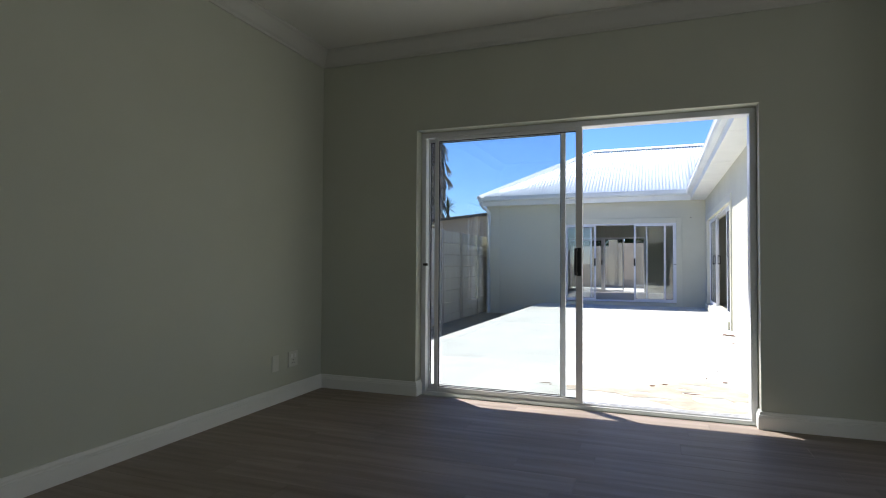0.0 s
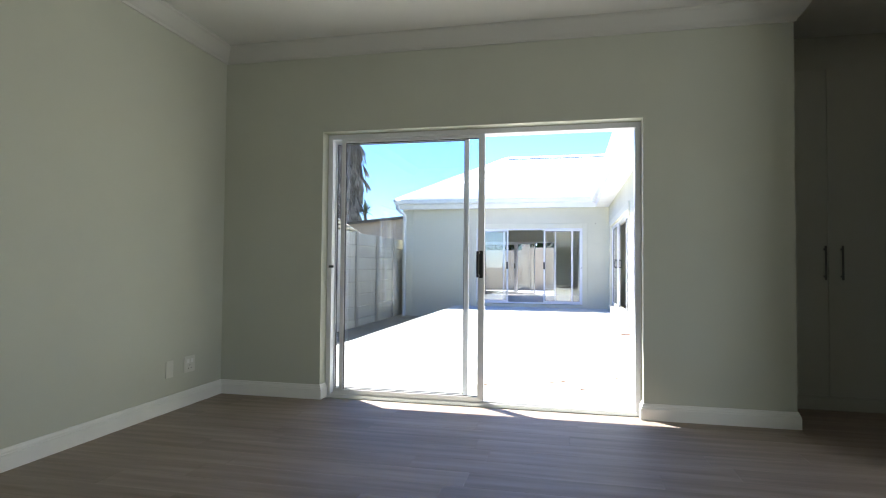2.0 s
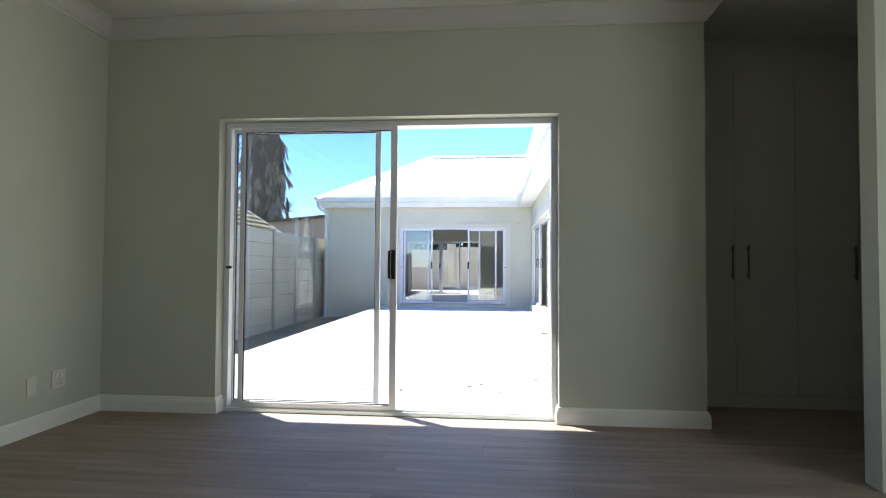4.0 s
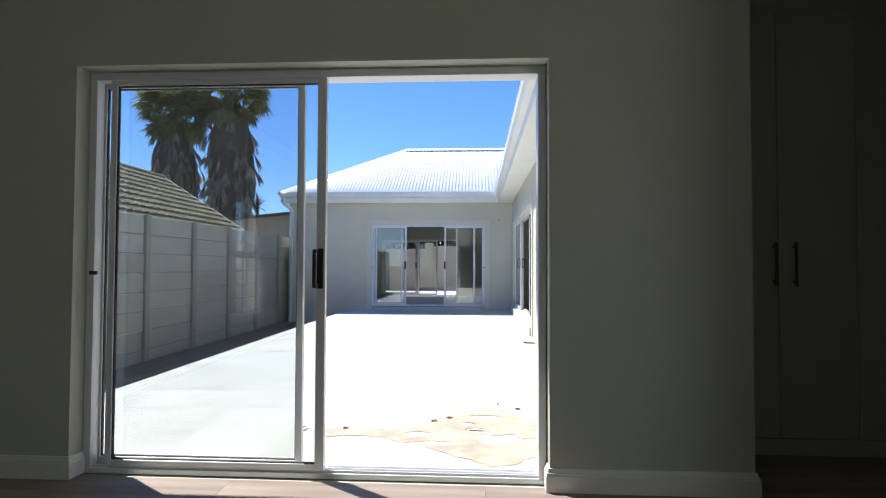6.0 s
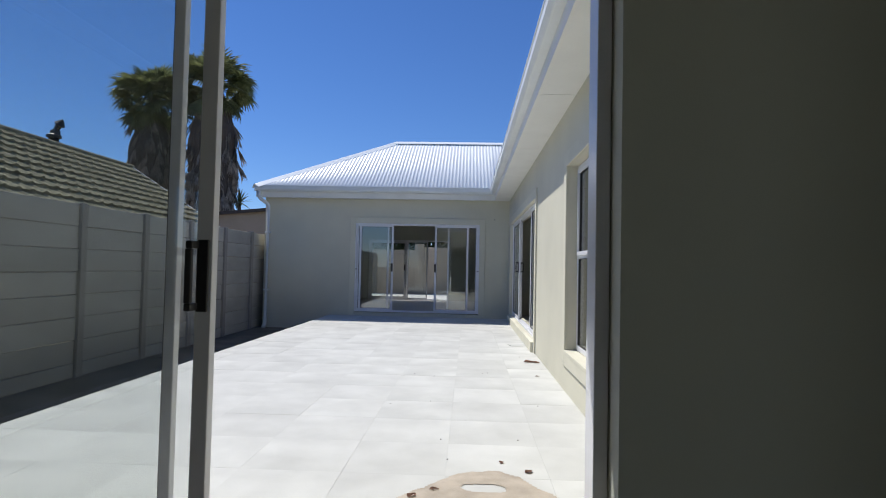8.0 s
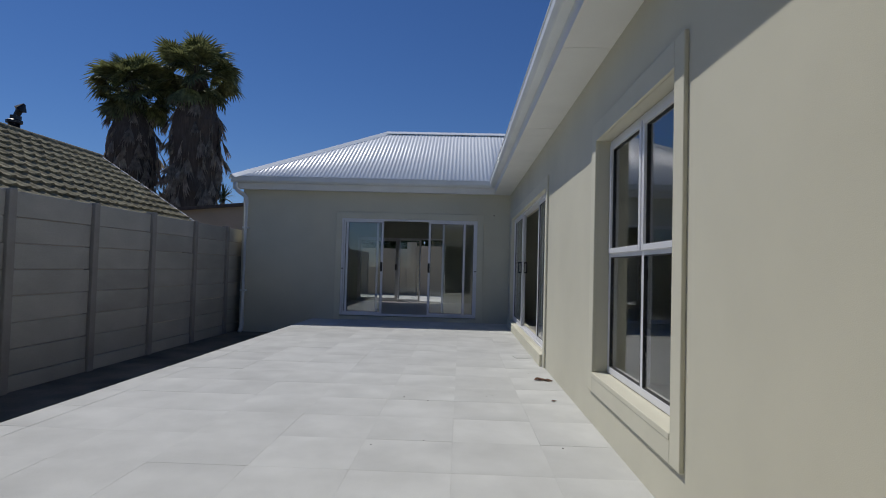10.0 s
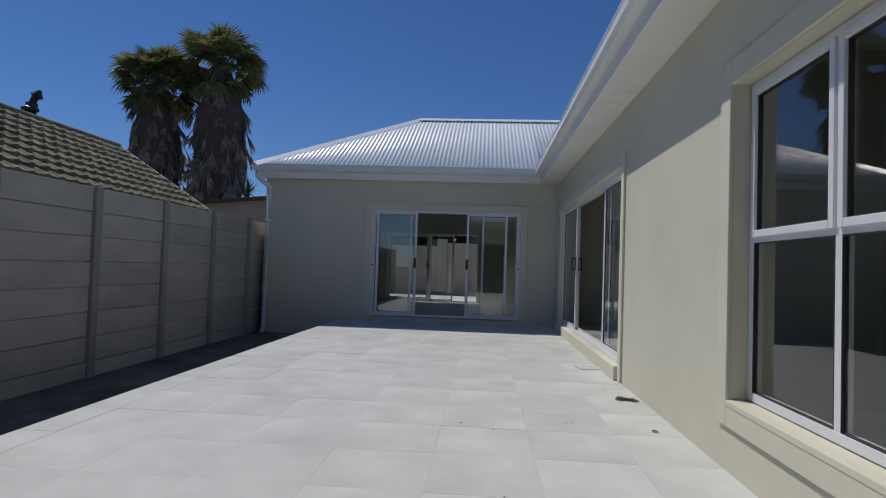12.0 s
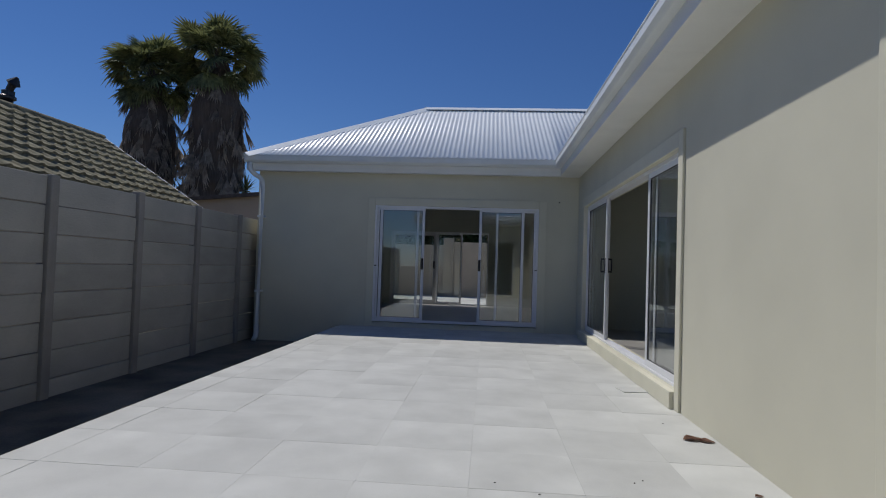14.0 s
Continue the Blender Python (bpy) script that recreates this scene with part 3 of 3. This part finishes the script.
tube(bm, [(0.02, 0, 4.68), (0.12, 0, 4.86), (0.15, 0, 4.90), (0.24, 0, 5.04)], [0.07, 0.085, 0.15, 0.03], 10)
part("cowl", bm, M_BLACK, flue)

shed = thing("outbuilding", "low plastered outbuilding with a rusty sheet roof", "outbuilding", pose(-5.1, 17.0, 2.95, 0, -5.2, 0))
part("wall", boxes([(-4.2, 0.15, -3.8, 1.9, 3.0, -0.085)]), M_NWALL, shed)
part("roof", boxes([(-4.4, 0.02, -0.08, 2.1, 3.2, -0.02)], 0.01), M_RUST, shed)
part("fascia", boxes([(-4.4, -0.02, -0.11, 2.1, 0.02, 0.0)], 0.006), M_RUST, shed)


# ---- palms ----
def fan_mesh(name, material, blades, length, droop, spread, petiole, seed):
    """A fan leaf in local +x: stalk and folded blades."""
    rp = random.Random(seed)
    bm = bmesh.new()
    if petiole:
        box(bm, 0, -0.015, -0.012, petiole, 0.015, 0.012)
    for i in range(blades):
        a = (i / (blades - 1) - 0.5) * spread
        l = length * (0.72 + 0.28 * math.cos(a * 0.8)) * rp.uniform(0.85, 1.08)
        w = (0.060 if petiole > 0.6 else 0.042) * length / 0.9
        pts = []
        for s in (0, 0.35, 0.7, 1.0):
            r = l * s
            pts.append((petiole + r * math.cos(a) * (1 - 0.12 * s * s), r * math.sin(a), -droop * l * s ** 2.2 + rp.uniform(-0.02, 0.02), w * (0.35, 1.0, 0.75, 0.06)[int(s * 3.01)]))
        prev = None
        for x, y, z, ww in pts:
            nx, ny = -math.sin(a), math.cos(a)
            cur = [bm.verts.new((x + nx * ww, y + ny * ww, z)), bm.verts.new((x, y, z - ww * 0.5)), bm.verts.new((x - nx * ww, y - ny * ww, z))]
            if prev:
                bm.faces.new((prev[0], prev[1], cur[1], cur[0]))
                bm.faces.new((prev[1], prev[2], cur[2], cur[1]))
            prev = cur
    return mesh_of(name, bm, material)


fans = [fan_mesh("frond", M_FROND, 19, 0.84, 0.25 + 0.20 * k, 3.3, 0.90, k) for k in range(3)]
deads = [fan_mesh("dead_frond", M_DEAD, 7, 1.0, 0.06 + 0.05 * k, 0.62, 0.55, 10 + k) for k in range(3)]


def palm(m, top, seed, crown, girth):
    rp = random.Random(seed)
    t = thing("palm_tree", "tall fan palm with a shaggy skirt of dead fronds", "palm tree", m, group="palms behind the roof")
    prof = [(0, 0.55), (2, 0.55), (3.2, girth * 0.92), (4.5, girth), (top - 2.6, girth * 1.02), (top - 1.7, girth * 0.72), (top - 0.9, girth * 0.42), (top, 0.15)]
    bm = bmesh.new()
    rings = []
    for j in range(33):
        z = top * j / 32
        for (a, ra), (b, rb) in zip(prof, prof[1:]):
            if a <= z <= b:
                r0 = ra + (rb - ra) * (z - a) / (b - a)
        rings.append([bm.verts.new(((r0 * 0.8 + 0.10 * noise.noise((k * 1.3, z * 1.6, seed))) * math.cos(k * math.pi / 12), (r0 * 0.8 + 0.10 * noise.noise((k * 1.3, z * 1.6, seed))) * math.sin(k * math.pi / 12), z)) for k in range(24)])
    for r, s in zip(rings, rings[1:]):
        for k in range(24):
            bm.faces.new((r[k], r[(k + 1) % 24], s[(k + 1) % 24], s[k]))
    part("trunk", bm, M_BARK, t)
    def skirt_radius(z):
        for (za, ra), (zb, rb) in zip(prof, prof[1:]):
            if za <= z <= zb:
                return ra + (rb - ra) * (z - za) / (zb - za)
        return 0.2

    for i in range(300):
        z = 2.6 + (top - 3.1) * (i / 300) + rp.uniform(-0.25, 0.25)
        a = rp.uniform(0, 2 * math.pi)
        r = skirt_radius(z) * rp.uniform(0.68, 0.86)
        tilt = rp.uniform(74, 93) if rp.random() < 0.85 else rp.uniform(50, 72)
        o = new("dead_frond", deads[i % 3])
        o.parent = t
        o.matrix_basis = Matrix.Translation((r * math.cos(a), r * math.sin(a), z)) @ Matrix.Rotation(a + rp.uniform(-0.2, 0.2), 4, "Z") @ Matrix.Rotation(radians(tilt), 4, "Y") @ Matrix.Rotation(rp.uniform(-0.9, 0.9), 4, "X") @ Matrix.Scale(rp.uniform(0.75, 1.15), 4)
    for i in range(66):
        el = -48 + 132 * (i / 66) ** 0.9 + rp.uniform(-9, 9)
        a = i * 2.399 + rp.uniform(-0.3, 0.3)
        s = crown * rp.uniform(0.82, 1.1) * (0.92 if el < -25 else 1.0)
        o = new("frond", fans[i % 3])
        o.parent = t
        o.matrix_basis = Matrix.Translation((0.12 * math.cos(a), 0.12 * math.sin(a), top - 0.45 + rp.uniform(-0.45, 0.2))) @ Matrix.Rotation(a, 4, "Z") @ Matrix.Rotation(-radians(el), 4, "Y") @ Matrix.Rotation(rp.uniform(-0.8, 0.8), 4, "X") @ Matrix.Scale(s, 4)
    return t


palm(pose(-13.25, 25.0, GZ), 9.65, 3, 1.14, 1.25)
palm(pose(-10.3, 25.0, GZ), 10.5, 8, 1.14, 1.24)
yucca = thing("yucca", "small spiky dark green yucca", "shrub", pose(-8.9, 25.0, GZ))
part("trunk", tube(bmesh.new(), [(0, 0, 0), (0.03, 0, 2.2), (0, 0, 4.5)], [0.12, 0.1, 0.07], 8), M_BARK, yucca)
ry = random.Random(2)
bm = bmesh.new()
w0 = [bm.verts.new(v) for v in ((0, -0.04, 0), (0, 0.04, 0), (0.35, 0.035, 0.02), (0.35, -0.035, 0.02), (0.7, 0, 0))]
bm.faces.new(w0[:4])
bm.faces.new((w0[3], w0[2], w0[4]))
yl = mesh_of("leaf", bm, M_FROND)
for i in range(46):
    o = new("leaf", yl)
    o.parent = yucca
    o.matrix_basis = Matrix.Translation((0, 0, 4.45)) @ Matrix.Rotation(i * 2.4, 4, "Z") @ Matrix.Rotation(-radians(ry.uniform(-35, 85)), 4, "Y")

# ---- boundary wall and hedge behind the living room ----
bw = thing("boundary_wall", "beige plastered boundary wall with a pillar", "garden wall", kind="structure")
part("wall", boxes([(-6, 22.3, GZ, -0.2, 22.5, 1.84), (0.17, 22.3, GZ, 8, 22.5, 1.97)], 0.01), M_NWALL, bw)
part("pillar", boxes([(-0.2, 22.24, GZ, 0.17, 22.56, 2.11)], 0.012), M_NWALL, bw)
single("rear_paving", boxes([(-6, FY + 0.24, GZ + 0.002, 8, 22.3, 0.0)]), M_TILE, "pale sunlit paving behind the house", "paving", "structure")
rh = random.Random(5)
verts, faces = [], []
for i in range(13000):
    c = Vector((rh.uniform(-5, 6), 23.5 + rh.uniform(-0.5, 0.6), rh.uniform(0.3, 3.0) + 0.35 * noise.noise((i * 0.0, rh.random(), 1))))
    c.z += 0.45 * noise.noise((c.x * 0.9, 3.0, 1.0))
    d = Vector((rh.uniform(-1, 1), rh.uniform(-1, 1), rh.uniform(-1, 1))).normalized()
    s = d.orthogonal().normalized() * 0.05
    k = len(verts)
    verts += [c - d * 0.12, c + s * 1.5, c + d * 0.13, c - s * 1.5]
    faces.append((k, k + 1, k + 2, k + 3))
me = bpy.data.meshes.new("hedge")
me.from_pydata(verts, [], faces)
me.materials.append(M_HEDGE)
tagged(new("hedge", me), "dark green leafy hedge above the boundary wall", "hedge", kind="stuff")

# ---- bedroom things ----
clo = thing("closet", "built-in closet with plain beige doors", "closet", pose(3.402, 0.62, 0))
part("body", boxes([(0, 0.025, 0.0, 1.84, 0.6, 2.857)]), M_CLOS, clo)
part("plinth", boxes([(0, 0.0, 0.0, 1.84, 0.024, 0.095)], 0.003), M_CLOS, clo)
for x0, x1, hx in ((0.004, 0.436, 0.41), (0.440, 0.886, 0.525), (0.890, 1.346, 1.30), (1.350, 1.80, 1.40)):
    d = part("door", box(bmesh.new(), x0, 0.002, 0.10, x1, 0.022, 2.60, 0.002), M_CLOS, clo)
    part("handle", boxes([(hx - 0.007, -0.034, 0.98, hx + 0.007, -0.022, 1.24), (hx - 0.006, -0.024, 1.0, hx + 0.006, 0.002, 1.015), (hx - 0.006, -0.024, 1.205, hx + 0.006, 0.002, 1.22)], 0.003), M_HAND, d, "slim dark steel bar handle")


def plate(y, w, h, z, kind):
    t = thing("wall_socket", "white plastic wall plate above the baseboard" if kind else "blank white plastic wall plate", "socket", pose(X0, y, z))
    part("plate", boxes([(0, -w / 2, -h / 2, 0.009, w / 2, h / 2)], 0.003), M_PLATE, t)
    if kind:
        for a in (-0.022, 0.022):
            part("rocker", boxes([(0.009, a - 0.012, 0.01, 0.013, a + 0.012, 0.038)], 0.002), M_TRIM, t)
        bm = bmesh.new()
        for a, b in ((0, -0.008), (-0.014, -0.03), (0.014, -0.03)):
            tube(bm, [(0.0088, a, b), (0.0098, a, b)], 0.0045, 8)
        part("pin_holes", bm, M_BLACK, t)


plate(-0.63, 0.075, 0.12, 0.30, 0)
plate(-0.41, 0.12, 0.12, 0.305, 1)
dl = thing("downlight", "small recessed downlight, switched on", "downlight", pose(4.16, -0.06, CZ))
bm = tube(bmesh.new(), [(0, 0, 0.001), (0, 0, -0.004), (0, 0, -0.006)], [0.04, 0.04, 0.034], 24)
part("bezel", bm, M_STEEL, dl)
part("lens", tube(bmesh.new(), [(0, 0, -0.0062), (0, 0, -0.009)], 0.024, 20), M_LED, dl)

# ---- litter on the patio ----
HOLES = ((1.65, 1.14, 0.10, 0.05), (1.77, 0.945, 0.13, 0.045), (2.22, 1.06, 0.15, 0.10), (2.47, 1.02, 0.10, 0.07), (2.05, 1.27, 0.07, 0.05), (2.0, 1.42, 0.04, 0.03), (2.14, 1.6, 0.12, 0.06), (2.6, 0.75, 0.13, 0.08))


def blob(x, y):
    """Over 0 where sand lies: a tongue that widens eastwards, with bare islands."""
    up = 1.25 + 0.66 * math.exp(-(((x - 2.14) / 0.40) ** 2))
    lo = 1.06 - 0.50 * math.exp(-(((x - 2.2) / 0.48) ** 2))
    f = min(up - y, y - lo, (x - 1.05) * 0.6, (2.84 - x) * 0.6)
    f += 0.07 * noise.noise((x * 4.0, y * 5.0, 4.2)) + 0.035 * noise.noise((x * 11, y * 13, 1.7))
    for hx, hy, rx, ry in HOLES:
        d = math.hypot((x - hx) / rx, (y - hy) / ry) - 1 + 0.5 * noise.noise((x * 9, y * 9, hx * 7))
        f = min(f, d * 0.06)
    return f


verts, faces, ids = [], [], {}
R = 0.0125
for i in range(150):
    for j in range(125):
        x, y = 0.98 + i * R, 0.32 + j * R
        if x < 2.86 and blob(x, y) > 0:
            q = []
            for a, b in ((0, 0), (1, 0), (1, 1), (0, 1)):
                if (i + a, j + b) not in ids:
                    ids[i + a, j + b] = len(verts)
                    vx, vy = x + a * R, y + b * R
                    verts.append((vx + 0.005 * noise.noise((vx * 50, vy * 50, 0)), vy + 0.005 * noise.noise((vx * 50, vy * 50, 9)), PZ + 0.003 + min(max(blob(vx, vy), 0), 0.12) * 0.03))
                q.append(ids[i + a, j + b])
            faces.append(q)
me = bpy.data.meshes.new("sand_spill")
me.from_pydata(verts, [], faces)
me.materials.append(M_SAND)
tagged(new("sand_spill", me), "thin spill of beige building sand on the paving", "sand", kind="stuff")


def litter(name, label, cat, x, y, rows, material, rz=0.0, group=""):
    o = single(name, boxes(rows, 0.003), material, label, cat, group=group)
    o.matrix_basis = pose(x, y, PZ, 0, 0, rz)


def dry_leaf(x, y, s, rz):
    bm = bmesh.new()
    n = 7
    rows = []
    for i in range(n):
        u = i / (n - 1)
        w = 0.32 * math.sin(math.pi * u ** 0.8) * s + 0.001
        zc = 0.05 * s * math.sin(u * 5) ** 2
        rows.append([bm.verts.new((u * s - s / 2, -w, zc + w * 0.22 + 0.002)), bm.verts.new((u * s - s / 2, 0, zc * 0.5 + 0.001)), bm.verts.new((u * s - s / 2, w, zc + w * 0.32 + 0.002))])
    for a, b in zip(rows, rows[1:]):
        for j in (0, 1):
            bm.faces.new((a[j], a[j + 1], b[j + 1], b[j]))
    bmesh.ops.solidify(bm, geom=bm.faces[:], thickness=0.002)
    o = single("dry_leaf", bm, M_LEAF, "curled brown dry leaf on the paving", "leaf", group="dry leaves on the paving")
    o.matrix_basis = pose(x, y, PZ + 0.003, 0, 0, rz)


for x, y, s, rz in ((2.84, 5.885, 0.14, 8), (2.92, 5.85, 0.11, -28), (2.41, 1.88, 0.06, 40), (2.255, 2.03, 0.045, 100), (1.76, 1.47, 0.07, 60), (1.87, 1.565, 0.055, 10), (1.14, 1.25, 0.05, 30), (2.83, 4.9, 0.05, 10)):
    dry_leaf(x, y, s, rz)
litter("tile_offcut", "thin pale tile offcut lying on the paving", "tile offcut", 2.84, 7.49, [(-0.14, -0.1, 0, 0.14, 0.1, 0.009)], M_TILE, 12)
for x, y, l, rz in ((2.1, 1.25, 0.16, -8), (0.8, 1.25, 0.09, 20), (0.86, 1.2, 0.07, 80)):
    litter("twig", "thin dry twig on the paving", "twig", x, y, [(-l / 2, -0.004, 0, l / 2, 0.004, 0.007)], M_LEAF, rz, "twigs on the paving")
for i in range(12):
    litter("pebble", "small dark crumb of grit", "pebble", rf.uniform(1.1, 2.8), rf.uniform(0.5, 6.5), [(-0.006, -0.004, 0, 0.006, 0.004, 0.005)], M_RUST, rf.uniform(0, 90), "grit on the paving")

# ---- patio pavers and floor planks ----
patio = thing("patio", "pale large-format porcelain patio paving", "paving", kind="structure")
part("bed", boxes([(-1.30, 0.27, GZ, WX, BY, PZ - 0.003)]), M_GROUT, patio)
T = 0.6
tiles = {}
y = 4.78 + 12 * T
EDGE = -1.06
while y > 0.30:
    y2 = max(y - T, 0.272)
    y = min(y, BY - 0.002)
    x = 1.32 - 5 * T
    while x < WX:
        a, b = max(x, EDGE), min(x + T, WX - 0.002)
        if b - a > 0.03:
            key = (round(b - a, 3), round(y - y2, 3))
            if key not in tiles:
                w, h = b - a - 0.0006, y - y2 - 0.0006
                tiles[key] = mesh_of("paver", box(bmesh.new(), -w / 2, -h / 2, -0.012, w / 2, h / 2, 0, 0.0003), M_TILE)
            o = new("paver", tiles[key])
            o.parent = patio
            o.location = ((a + b) / 2, (y + y2) / 2, PZ + rf.uniform(-0.0008, 0.0008))
        x += T
    o_len = y - y2 - 0.003
    key = ("edge", round(o_len, 3))
    if key not in tiles:
        tiles[key] = mesh_of("edge_paver", box(bmesh.new(), -0.13, -o_len / 2, -0.03, 0.127, o_len / 2, 0, 0.003), M_TILE)
    o = new("edge_paver", tiles[key])
    o.parent, o.location = patio, (EDGE - 0.13, (y + y2) / 2, PZ)
    y = y2

floor = thing("floor", "grey-brown oak laminate plank floor", "floor", kind="structure")
part("underlay", boxes([(X0, -5.6, -0.2, 5.25, 0.0, -0.009), (3.4, 0.0, -0.2, 5.25, 0.62, -0.009)]), M_RUB, floor)
planks = {}
PW, PL = 0.192, 1.285
y = 0.62
while y > -5.6:
    x = X0 - rf.uniform(0.1, 1.1)
    while x < 5.25:
        a, b = max(x, X0 if y < 0.15 else 3.4), min(x + PL, 5.25)
        if b - a > 0.01:
            key = round(b - a, 3)
            if key not in planks:
                planks[key] = mesh_of("plank", box(bmesh.new(), -key / 2 + 0.0004, -PW / 2 + 0.0004, -0.009, key / 2 - 0.0004, PW / 2 - 0.0004, 0, 0.0012), M_PLANK)
            o = new("plank", planks[key])
            o.parent, o.location = floor, ((a + b) / 2, y - PW / 2, 0)
        x += PL
    y -= PW
